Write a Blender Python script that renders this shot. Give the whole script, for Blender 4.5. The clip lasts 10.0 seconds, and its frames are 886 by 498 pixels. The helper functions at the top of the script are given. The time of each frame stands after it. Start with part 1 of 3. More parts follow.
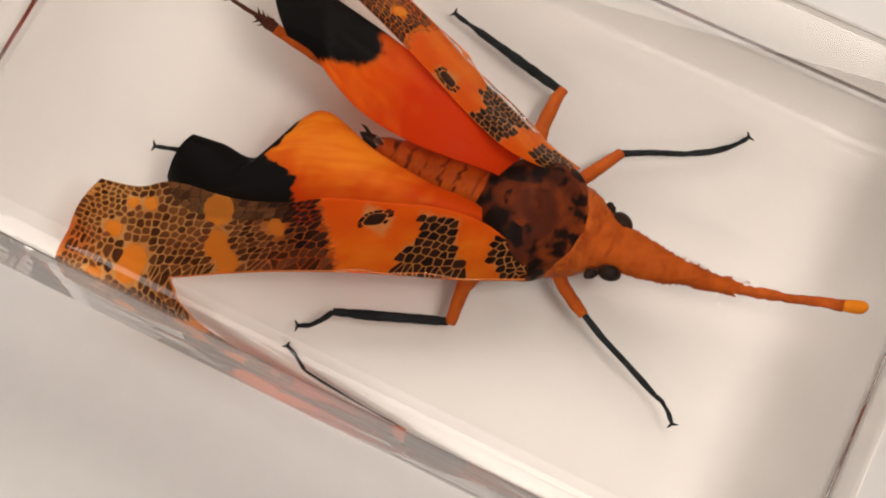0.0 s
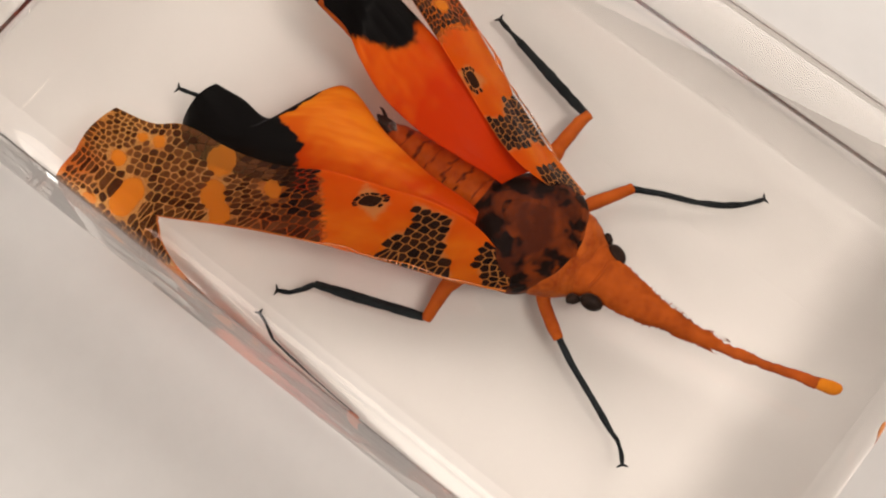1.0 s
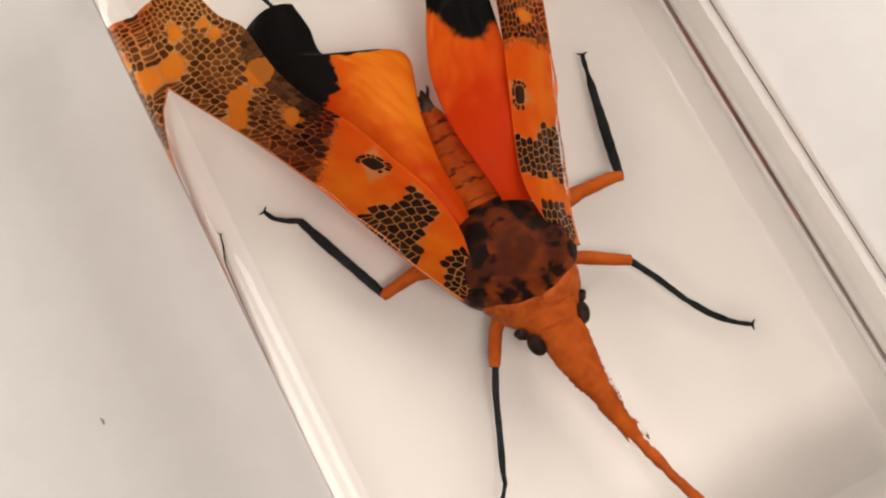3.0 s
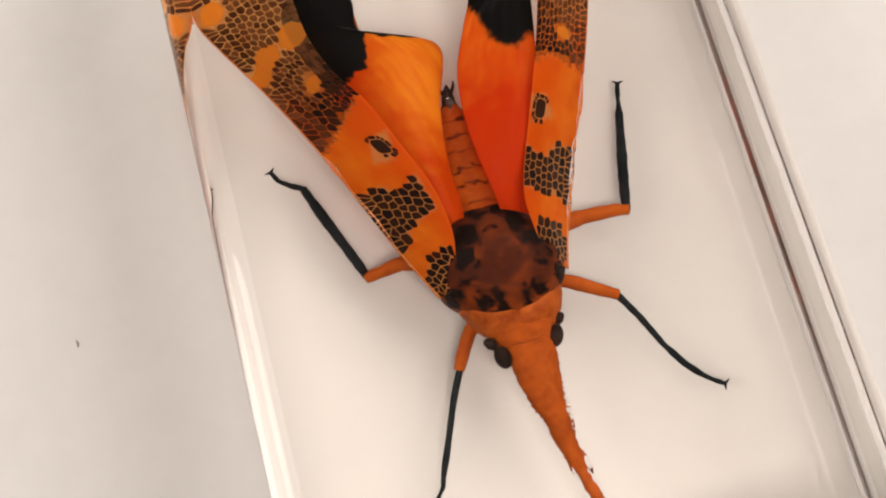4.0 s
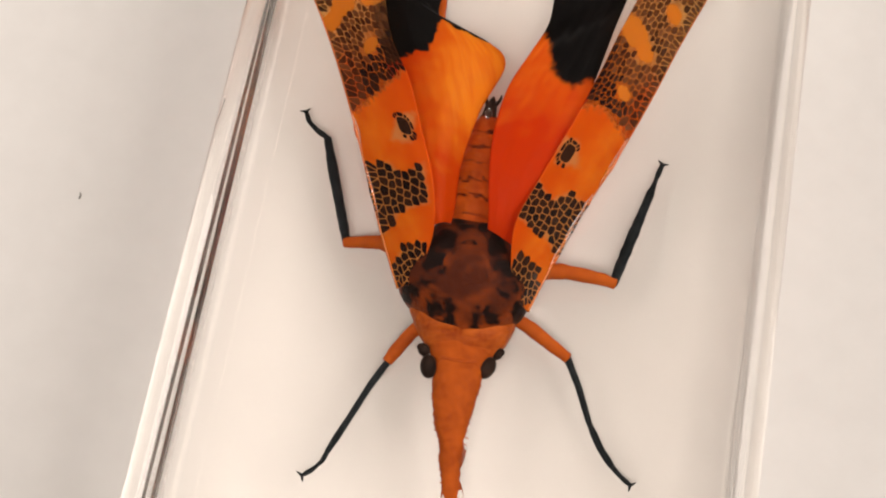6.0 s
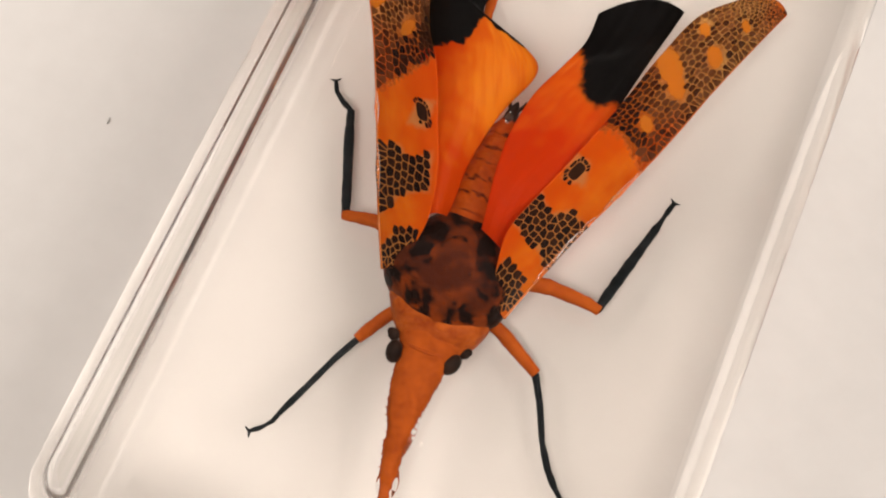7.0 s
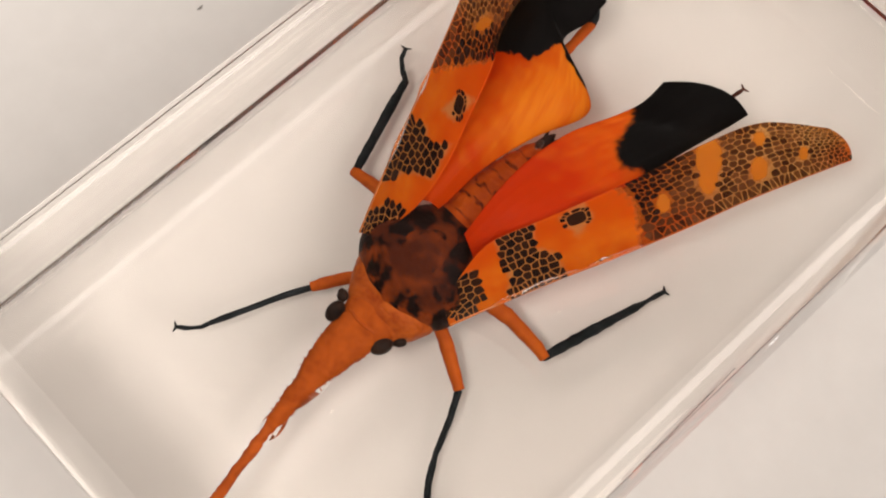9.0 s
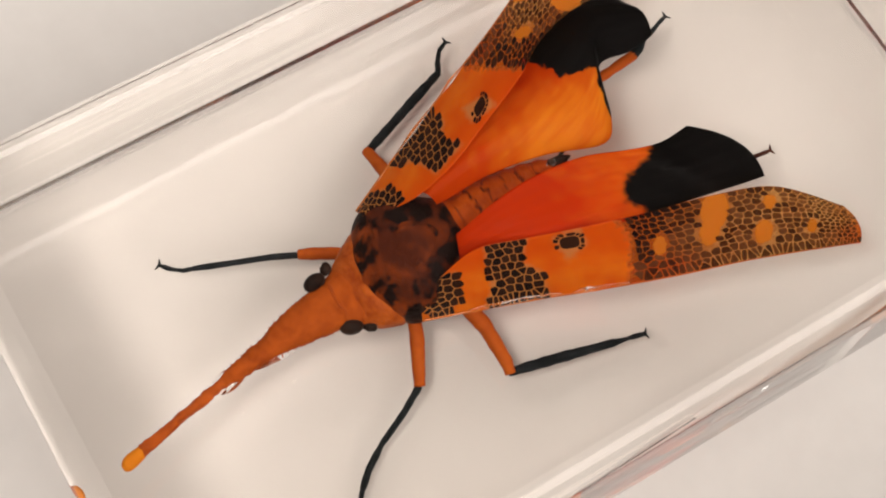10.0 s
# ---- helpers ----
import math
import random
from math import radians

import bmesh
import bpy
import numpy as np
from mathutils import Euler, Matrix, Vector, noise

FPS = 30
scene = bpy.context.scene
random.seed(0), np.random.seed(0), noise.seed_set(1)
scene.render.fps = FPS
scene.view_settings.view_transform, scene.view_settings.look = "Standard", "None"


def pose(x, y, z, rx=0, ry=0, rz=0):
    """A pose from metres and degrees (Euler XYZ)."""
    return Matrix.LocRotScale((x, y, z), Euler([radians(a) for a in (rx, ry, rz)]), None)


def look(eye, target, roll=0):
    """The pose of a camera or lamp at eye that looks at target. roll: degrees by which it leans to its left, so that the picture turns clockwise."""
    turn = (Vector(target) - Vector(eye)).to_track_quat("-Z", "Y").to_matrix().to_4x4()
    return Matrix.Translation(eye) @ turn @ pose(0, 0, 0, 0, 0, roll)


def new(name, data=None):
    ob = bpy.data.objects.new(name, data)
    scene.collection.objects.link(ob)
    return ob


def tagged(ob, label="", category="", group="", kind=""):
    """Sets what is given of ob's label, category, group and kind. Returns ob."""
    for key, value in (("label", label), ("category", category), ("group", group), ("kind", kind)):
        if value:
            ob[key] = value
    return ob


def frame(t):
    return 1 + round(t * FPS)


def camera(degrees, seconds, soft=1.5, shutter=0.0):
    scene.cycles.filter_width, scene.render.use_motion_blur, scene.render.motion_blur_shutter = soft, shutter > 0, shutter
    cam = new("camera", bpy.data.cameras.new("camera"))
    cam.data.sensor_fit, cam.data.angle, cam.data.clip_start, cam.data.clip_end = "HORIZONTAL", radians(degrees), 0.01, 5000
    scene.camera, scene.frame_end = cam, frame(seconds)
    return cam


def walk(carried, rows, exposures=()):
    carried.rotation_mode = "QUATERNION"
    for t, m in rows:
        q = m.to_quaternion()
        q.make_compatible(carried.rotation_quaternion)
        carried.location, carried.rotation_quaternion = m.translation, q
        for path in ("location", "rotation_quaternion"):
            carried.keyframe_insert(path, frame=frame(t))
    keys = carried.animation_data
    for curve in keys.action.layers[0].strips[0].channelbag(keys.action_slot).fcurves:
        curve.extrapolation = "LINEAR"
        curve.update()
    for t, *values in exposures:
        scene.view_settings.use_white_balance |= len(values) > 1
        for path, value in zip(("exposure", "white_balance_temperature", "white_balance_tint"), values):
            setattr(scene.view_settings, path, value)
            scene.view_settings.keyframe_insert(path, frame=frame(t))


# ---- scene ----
cam = camera(32.786, 10.0, soft=2.0)
MM = 0.001
# seconds, place in millimetres, heading, pitch and lean in degrees
PATH = [
    (0, -34.29, 0.40, 117.92, -64.806, -73.824, 1.016),
    (1, -31.74, -7.40, 117.35, -51.838, -72.903, 0.322),
    (2, -26.88, -14.19, 117.21, -38.960, -72.369, -0.093),
    (2.5, -24.13, -17.56, 116.95, -32.608, -71.848, -0.437),
    (4.5, -9.32, -25.61, 116.13, -8.137, -70.773, -0.212),
    (5, -5.26, -26.63, 116.04, -2.361, -70.473, 0.153),
    (5.5, -1.06, -27.34, 115.73, 3.423, -70.122, 0.480),
    (7, 12.02, -26.79, 114.65, 20.802, -69.024, 1.779),
    (7.5, 15.90, -25.54, 114.45, 26.149, -68.867, 2.469),
    (8.5, 23.14, -22.11, 114.18, 36.269, -68.477, 4.697),
    (9, 26.41, -20.50, 113.86, 40.693, -68.109, 6.393),
    (10, 30.67, -14.94, 114.04, 49.415, -68.655, 10.207),
]


def stand(x, y, z, yaw, pitch, lean):
    a, p = radians(yaw), radians(pitch)
    ahead = Vector((-math.sin(a) * math.cos(p), math.cos(a) * math.cos(p), math.sin(p)))
    eye = Vector((x, y, z)) * MM
    return look(eye, eye + ahead, lean)


walk(cam, [(row[0], stand(*row[1:])) for row in PATH], exposures=[(0.0, -0.14), (2.5, -0.09), (5.2, 0.05), (7.5, 0.0), (10.0, -0.12)])

# ---- light: four unseen area lamps, added round the table ----
world = bpy.data.worlds.new("room_air")
world.use_nodes = True
world.node_tree.nodes["Background"].inputs[0].default_value = (1.0, 0.93, 0.86, 1)
world.node_tree.nodes["Background"].inputs[1].default_value = 0.25
scene.world = world


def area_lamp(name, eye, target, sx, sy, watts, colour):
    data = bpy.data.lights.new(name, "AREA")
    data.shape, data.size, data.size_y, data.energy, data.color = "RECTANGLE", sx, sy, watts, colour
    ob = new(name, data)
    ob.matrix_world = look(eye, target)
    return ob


# Unseen overhead lamp with no fixture; its place is judged from the shadows.
area_lamp("unseen_overhead_light", (0.0, -0.62, 2.05), (0, 0.0, 0.0), 0.6, 0.5, 13, (1.0, 0.92, 0.85))
# Unseen side lamp, added because the tabletop is brighter towards the east.
area_lamp("unseen_east_light", (0.74, 0.12, 0.86), (0, 0.0, 0.0), 1.1, 0.6, 8.6, (1.0, 0.93, 0.875))
# Two unseen lamps, added to balance the shadows and shade the block's inside.
area_lamp("west_fill_light", (-1.55, 0.1, 1.6), (0, 0.0, 0.0), 1.4, 0.9, 14, (1.0, 0.92, 0.855))
area_lamp("north_fill_light", (0.0, 1.55, 1.3), (0, 0.0, 0.0), 1.5, 0.75, 8, (1.0, 0.92, 0.85))

# ---- materials ----


def material(name):
    m = bpy.data.materials.new(name)
    m.use_nodes = True
    t = m.node_tree
    return m, t.nodes, t.links, t.nodes["Principled BSDF"]


def noise_node(nodes, links, coord, scale, detail=4.0, rough=0.55):
    n = nodes.new("ShaderNodeTexNoise")
    n.inputs["Scale"].default_value, n.inputs["Detail"].default_value, n.inputs["Roughness"].default_value = scale, detail, rough
    links.new(coord, n.inputs["Vector"])
    return n.outputs["Fac"]


def ramp(nodes, links, fac, *stops):
    r = nodes.new("ShaderNodeValToRGB")
    while len(r.color_ramp.elements) < len(stops):
        r.color_ramp.elements.new(0.5)
    for e, (at, colour) in zip(r.color_ramp.elements, stops):
        e.position, e.color = at, (*colour, 1)
    links.new(fac, r.inputs["Fac"])
    return r.outputs["Color"]


def mix(nodes, links, fac, a, b, mode="MIX"):
    n = nodes.new("ShaderNodeMix")
    n.data_type, n.blend_type = "RGBA", mode
    for value, socket in ((fac, n.inputs[0]), (a, n.inputs[6]), (b, n.inputs[7])):
        if hasattr(value, "links"):
            links.new(value, socket)
        elif isinstance(value, (int, float)):
            socket.default_value = value
        else:
            socket.default_value = (*value, 1)
    return n.outputs[2]


def calc(nodes, links, op, a, b=0.0, clamp=False):
    n = nodes.new("ShaderNodeMath")
    n.operation, n.use_clamp = op, clamp
    for value, socket in ((a, n.inputs[0]), (b, n.inputs[1])):
        if hasattr(value, "links"):
            links.new(value, socket)
        else:
            socket.default_value = value
    return n.outputs[0]


def bump(nodes, links, height, strength, distance, shader):
    b = nodes.new("ShaderNodeBump")
    b.inputs["Strength"].default_value, b.inputs["Distance"].default_value = strength, distance
    links.new(height, b.inputs["Height"])
    links.new(b.outputs[0], shader.inputs["Normal"])


def surface(name, low, high, scale, rough=0.5, specular=0.4, relief=0.2, depth=0.0002, fine=6.0):
    """A grained surface: two colours, broken up at two scales, with a fine relief."""
    m, nodes, links, p = material(name)
    coord = nodes.new("ShaderNodeTexCoord").outputs["Object"]
    big, small = noise_node(nodes, links, coord, scale), noise_node(nodes, links, coord, scale * fine)
    both = calc(nodes, links, "ADD", calc(nodes, links, "MULTIPLY", big, 0.65), calc(nodes, links, "MULTIPLY", small, 0.35))
    links.new(ramp(nodes, links, both, (0.35, low), (0.65, high)), p.inputs["Base Color"])
    p.inputs["Roughness"].default_value, p.inputs["Specular IOR Level"].default_value = rough, specular
    if relief:
        bump(nodes, links, small, relief, depth, p)
    return m


TABLE = surface("white_laminate", (0.74, 0.71, 0.68), (0.80, 0.77, 0.74), 9, 0.28, 0.5, 0.0, 0.00005, 40)
WALL = surface("wall_paint", (0.34, 0.31, 0.285), (0.40, 0.365, 0.335), 2, 0.8, 0.2)
# Dark on purpose: dims what the block's top face reflects.
CEILING = surface("ceiling_paint", (0.20, 0.18, 0.165), (0.24, 0.215, 0.20), 2, 0.8, 0.2)
FLOOR = surface("floor_boards", (0.16, 0.10, 0.06), (0.24, 0.16, 0.10), 6, 0.45, 0.4)


def resin_material():
    m, nodes, links, p = material("clear_resin")
    p.inputs["Base Color"].default_value = (0.825, 0.80, 0.772, 1)
    p.inputs["Transmission Weight"].default_value, p.inputs["IOR"].default_value = 1.0, 1.5
    p.inputs["Roughness"].default_value = 0.0
    return m


RESIN = resin_material()


def edge_material():
    """The polished edges: resin with faint lengthwise drag marks, tinted lighter to brighten the rim's streaks."""
    m = resin_material()
    m.name = "lighter_resin_edge"
    # Lighter than the flat faces: the rim's brightness is put into the tint.
    m.node_tree.nodes["Principled BSDF"].inputs["Base Color"].default_value = (0.94, 0.925, 0.905, 1)
    nodes, links = m.node_tree.nodes, m.node_tree.links
    mp = nodes.new("ShaderNodeMapping")
    mp.inputs["Scale"].default_value = (330, 3, 330)
    links.new(nodes.new("ShaderNodeTexCoord").outputs["Object"], mp.inputs["Vector"])
    bump(nodes, links, noise_node(nodes, links, mp.outputs[0], 1.0, 2), 0.32, 0.0002, nodes["Principled BSDF"])
    return m


RESIN_EDGE = edge_material()
ORANGE = surface("orange_shell", (0.24, 0.038, 0.004), (0.44, 0.085, 0.009), 420, 0.5, 0.03, 0.6, 0.0001)
COLLAR = surface("pale_orange_shell", (0.26, 0.040, 0.005), (0.52, 0.115, 0.014), 600, 0.4, 0.06, 0.7, 0.0001)
LEGORANGE = surface("orange_leg_shell", (0.38, 0.064, 0.008), (0.56, 0.115, 0.013), 350, 0.5, 0.04, 0.3, 0.00005)
SHAFT = surface("red_orange_shell", (0.28, 0.046, 0.006), (0.48, 0.095, 0.012), 350, 0.45, 0.05, 0.6, 0.0001)
TIP = surface("bright_orange_tip", (0.66, 0.18, 0.01), (0.80, 0.26, 0.016), 500, 0.5, 0.03, 0.2, 0.00005)
VEIN = surface("glossy_orange_vein", (0.50, 0.12, 0.010), (0.62, 0.18, 0.02), 350, 0.12, 0.8, 0.4, 0.00005)
BLACKLEG = surface("black_leg_shell", (0.006, 0.008, 0.009), (0.022, 0.026, 0.028), 600, 0.5, 0.05, 0.3, 0.00004)
BROWNLEG = surface("brown_leg_shell", (0.03, 0.010, 0.007), (0.12, 0.034, 0.018), 700, 0.5, 0.05, 0.4, 0.00005)
EYE = surface("dark_brown_eye", (0.010, 0.006, 0.005), (0.035, 0.018, 0.012), 900, 0.3, 0.06, 0.3, 0.00004)


def shell_material(name, pale, brown, black):
    """Mottled shell: dark blotches of given places over brown, paler towards the rim."""
    m, nodes, links, p = material(name)
    coord = nodes.new("ShaderNodeTexCoord").outputs["Object"]
    big, small = noise_node(nodes, links, coord, 420, 5), noise_node(nodes, links, coord, 1500, 4)
    rim = nodes.new("ShaderNodeAttribute")
    rim.attribute_name = "rim"
    spot = nodes.new("ShaderNodeAttribute")
    spot.attribute_name = "spot"
    mid = noise_node(nodes, links, coord, 800, 5, 0.65)
    shift = calc(nodes, links, "MULTIPLY", calc(nodes, links, "SUBTRACT", calc(nodes, links, "ADD", calc(nodes, links, "MULTIPLY", big, 0.4), calc(nodes, links, "MULTIPLY", mid, 0.6)), 0.5), 3.2)
    base = mix(nodes, links, calc(nodes, links, "ADD", rim.outputs["Fac"], shift, True), brown, pale)
    base = mix(nodes, links, calc(nodes, links, "MULTIPLY", small, 0.5), base, black)
    mask = nodes.new("ShaderNodeMapRange")
    mask.interpolation_type = "SMOOTHSTEP"
    links.new(calc(nodes, links, "ADD", spot.outputs["Fac"], calc(nodes, links, "MULTIPLY", shift, 0.4)), mask.inputs[0])
    mask.inputs[1].default_value, mask.inputs[2].default_value = -0.22, 0.22
    links.new(mix(nodes, links, mask.outputs[0], base, black), p.inputs["Base Color"])
    p.inputs["Roughness"].default_value, p.inputs["Specular IOR Level"].default_value = 0.45, 0.06
    bump(nodes, links, calc(nodes, links, "ADD", calc(nodes, links, "MULTIPLY", mid, 2.0), small), 0.7, 0.00015, p)
    return m


SHELL = shell_material("mottled_brown_shell", (0.30, 0.050, 0.005), (0.085, 0.015, 0.004), (0.008, 0.003, 0.002))
ABDOMEN = shell_material("ringed_orange_shell", (0.66, 0.125, 0.008), (0.46, 0.070, 0.005), (0.06, 0.010, 0.004))

# ---- building ----


def part(name, bm, mat, parent=None, label="", smooth=True):
    me = bpy.data.meshes.new(name)
    bm.normal_update()
    bm.to_mesh(me)
    bm.free()
    if smooth:
        me.polygons.foreach_set("use_smooth", [True] * len(me.polygons))
    if mat:
        me.materials.append(mat)
    ob = new(name, me)
    if parent:
        ob.parent = parent
    if label:
        ob["label"] = label
    return ob


def box(bm, x0, x1, y0, y1, z0, z1):
    m = Matrix.Translation(((x0 + x1) / 2, (y0 + y1) / 2, (z0 + z1) / 2)) @ Matrix.Diagonal((x1 - x0, y1 - y0, z1 - z0, 1))
    return bmesh.ops.create_cube(bm, size=1.0, matrix=m)["verts"]


def spline(points, n):
    """n points on a smooth curve through the given ones (tuples of any length), evenly by key."""
    p = np.array(points, float)
    k = len(p) - 1
    out = []
    for s in np.linspace(0, k, n):
        i = min(int(s), k - 1)
        f = s - i
        a, b, c, d = p[max(i - 1, 0)], p[i], p[i + 1], p[min(i + 2, k)]
        out.append(0.5 * (2 * b + (c - a) * f + (2 * a - 5 * b + 4 * c - d) * f * f + (3 * b - a - 3 * c + d) * f ** 3))
    return np.array(out)


def tube(bm, points, n=24, segs=10, flat=1.0, stiff=False, rough=0.0):
    """A limb through (x, y, z, radius) rows in millimetres, closed at both ends; stiff: straight between its joints."""
    rows = spline(points, n)
    if stiff:
        p, at = np.array(points, float), np.linspace(0, len(points) - 1, n)
        straight = np.stack([np.interp(at, np.arange(len(p)), p[:, k]) for k in range(4)], 1)
        rows = 0.8 * straight + 0.2 * rows
    rings = []
    for i, r in enumerate(rows):
        d = Vector(rows[min(i + 1, n - 1)][:3] - rows[max(i - 1, 0)][:3]).normalized()
        side = d.cross(Vector((0, 0, 1)))
        side = side.normalized() if side.length > 1e-4 else Vector((1, 0, 0))
        up = side.cross(d)
        ring = []
        for j in range(segs):
            a = 2 * math.pi * j / segs
            thick = max(r[3], 0.02) * (1 + rough * noise.noise(Vector(r[:3]) * 1.4) + 0.4 * rough * noise.noise(Vector(r[:3]) * 5 + Vector((math.cos(a), math.sin(a), 0))))
            ring.append(bm.verts.new((Vector(r[:3]) + (side * math.cos(a) + up * math.sin(a) * flat) * thick) * MM))
        rings.append(ring)
    for a, b in zip(rings[:-1], rings[1:]):
        for j in range(segs):
            bm.faces.new((a[j], a[(j + 1) % segs], b[(j + 1) % segs], b[j]))
    bm.faces.new(rings[0][::-1])
    bm.faces.new(rings[-1])
    return bm


def loft(bm, rows, n=60, segs=36, power=2.0):
    """A body along y: rows of (x, y, z, half width, height above, depth below) in millimetres."""
    rings = []
    for x, y, z, w, up, down in spline(rows, n):
        ring = []
        for j in range(segs):
            a = 2 * math.pi * j / segs
            c, s = math.cos(a), math.sin(a)
            cx = math.copysign(abs(c) ** (2 / power), c)
            sx = math.copysign(abs(s) ** (2 / power), s)
            ring.append(bm.verts.new(Vector((x + max(w, 0.03) * cx, y, z + (max(up, 0.03) if s > 0 else max(down, 0.03)) * sx)) * MM))
        rings.append(ring)
    for a, b in zip(rings[:-1], rings[1:]):
        for j in range(segs):
            bm.faces.new((a[j], b[j], b[(j + 1) % segs], a[(j + 1) % segs]))
    bm.faces.new(rings[0])
    bm.faces.new(rings[-1][::-1])
    return bm


# ---- the table and the unseen room shell round it ----
bm = bmesh.new()
box(bm, -0.9, 0.72, -0.55, 0.65, -0.03, 0.0)
bmesh.ops.bevel(bm, geom=bm.edges[:], offset=0.004, segments=2, affect="EDGES")
table = tagged(part("tabletop", bm, TABLE, smooth=False), "smooth white laminate tabletop under the resin block", "table")
for sx in (-0.82, 0.64):
    for sy in (-0.47, 0.57):
        leg = bmesh.new()
        box(leg, sx - 0.025, sx + 0.025, sy - 0.025, sy + 0.025, -0.74, -0.03)
        part("leg", leg, TABLE, table, smooth=False)
# Unseen shell: walls and ceiling are added to shape bounce light and reflections.
R, EAST = 1.6, 0.76


def wall(name, along, at, gap=None):
    """An unseen wall 0.1 m thick on an axis, with an opening (from, to, sill, head) behind an added lamp if given."""
    bm = bmesh.new()
    hi_end = EAST if along == "x" else R
    spans = [(-R, hi_end, -0.84, 2.2)]
    if gap:
        a, b, lo, hi = gap
        spans = [(-R, a, -0.84, 2.2), (b, hi_end, -0.84, 2.2), (a, b, -0.84, lo), (a, b, hi, 2.2)]
    out = at + math.copysign(0.1, at)
    for a, b, lo, hi in spans:
        if along == "x":
            box(bm, a, b, min(at, out), max(at, out), lo, hi)
        else:
            box(bm, min(at, out), max(at, out), a, b, lo, hi)
    tagged(part(name, bm, WALL, smooth=False), "unseen warm grey wall added to close the room round the lamps", "wall", kind="structure")


for name, dims, mat, label in (
        ("floor", (-R, EAST, -R, R, -0.84, -0.74), FLOOR, "brown wooden floor of the room"),
        ("ceiling", (-R, EAST, -R, R, 2.1, 2.2), CEILING, "unseen dark grey ceiling added to keep reflections in the block low")):
    bm = bmesh.new()
    box(bm, *dims)
    tagged(part(name, bm, mat, smooth=False), label, name, kind="structure")
wall("wall_north", "x", R, (-0.75, 0.7, 0.95, 1.7))
wall("wall_south", "x", -R)
wall("wall_west", "y", -R, (-0.65, 0.85, 1.1, 2.05))
wall("wall_east", "y", EAST, (-0.45, 0.69, 0.5, 1.2))

# ---- the resin block ----
BX0, BX1, BY0, BY1, BH, ROUND = -20.4, 21.0, -19.6, 52.5, 18.5, 2.1


def cast_block(x0, x1, y0, y1, top, corner, edge, foot, belly):
    """A cast slab: upright rounded corners, a rounded upper edge and a small foot radius."""
    rows = [(0.05 + z, inset) for inset, z in [(foot * (1 - math.sin(a)), foot * (1 - math.cos(a))) for a in np.linspace(0, math.pi / 2, 9)]]
    rows += [(foot + 0.05 + (top - edge - foot) * k, -belly * 4 * k * (1 - k)) for k in np.linspace(0.08, 0.92, 11)]
    rows += [(top - edge + edge * math.sin(a), edge * (1 - math.cos(a))) for a in np.linspace(0, math.pi / 2, 25)]
    bm = bmesh.new()
    rings = []
    for z, inset in rows:
        r = corner - inset * 0.7
        ring = []
        for k, (cx, cy) in enumerate(((x1, y1), (x0, y1), (x0, y0), (x1, y0))):
            sx, sy = 1 if cx == x1 else -1, 1 if cy == y1 else -1
            mx, my = cx - sx * (inset + r), cy - sy * (inset + r)
            for a in (-1.0, *np.linspace(0, math.pi / 2, 9), 3.0):
                slip = -0.4 if a < 0 else (0.4 if a > 2 else 0.0)
                t = min(max(a, 0), math.pi / 2) + k * math.pi / 2
                ring.append(bm.verts.new((MM * (mx + r * math.cos(t) - slip * math.sin(t)), MM * (my + r * math.sin(t) + slip * math.cos(t)), MM * z)))
        rings.append(ring)
    n = len(rings[0])
    for low, high in zip(rings[:-1], rings[1:]):
        for j in range(n):
            bm.faces.new((low[j], low[(j + 1) % n], high[(j + 1) % n], high[j]))
    bm.faces.new(rings[0][::-1])
    bm.faces.new(rings[-1])
    return bm


block = tagged(new("resin_block"), "clear polished resin block with rounded edges and an insect cast inside", "paperweight")
shell = cast_block(BX0, BX1, BY0, BY1, BH, 3.6, ROUND, 0.6, 0.0)
shell.normal_update()
level = [f for f in shell.faces if len(f.verts) > 4]
lids = shell.copy()
bmesh.ops.delete(lids, geom=[f for f in lids.faces if len(f.verts) <= 4], context="FACES")
bmesh.ops.delete(shell, geom=level, context="FACES")
lid = part("flat_face", lids, RESIN, block, "flat clear upper and lower face", smooth=False)
lid.visible_shadow = False
part("side", shell, RESIN_EDGE, block, "clear side with a rounded rim")

# ---- the insect ----
insect = tagged(new("insect_specimen"), "preserved orange lantern bug with dark lattice wings cast in resin", "insect specimen")
SINK = -1.03
insect.location.z = SINK * MM

def inside(px, py, poly):
    """Signed distance to a polygon in millimetres, positive inside."""
    p = np.array(poly, float)
    best, odd = np.full(px.shape, 1e9), np.zeros(px.shape, bool)
    for (ax, ay), (bx, by) in zip(p, np.roll(p, -1, 0)):
        dx, dy = bx - ax, by - ay
        k = np.clip(((px - ax) * dx + (py - ay) * dy) / (dx * dx + dy * dy), 0, 1)
        best = np.minimum(best, np.hypot(px - ax - k * dx, py - ay - k * dy))
        odd ^= ((ay > py) != (by > py)) & (px < ax + (py - ay) * dx / (dy if dy else 1e-9))
    return np.where(odd, best, -best)


def rounds(px, py, spots):
    return np.max([r - np.hypot(px - x, py - y) for x, y, r in spots], 0)


def warp(x, y, z, amount=0.45, scale=0.9):
    """Places pushed about by noise, so that drawn marks come out uneven."""
    q = [noise.noise_vector(Vector(v) * scale) + 0.5 * noise.noise_vector(Vector(v) * scale * 2.7) for v in zip(x, y, z)]
    q = np.array([tuple(v) for v in q]) * amount
    return x + q[:, 0], y + q[:, 1]


def field(ob, name, f):
    co = np.empty(len(ob.data.vertices) * 3)
    ob.data.vertices.foreach_get("co", co)
    x, y, z = (co.reshape(-1, 3) / MM).T
    ob.data.attributes.new(name, "FLOAT", "POINT").data.foreach_set("value", f(x, y, z).astype(np.float32))


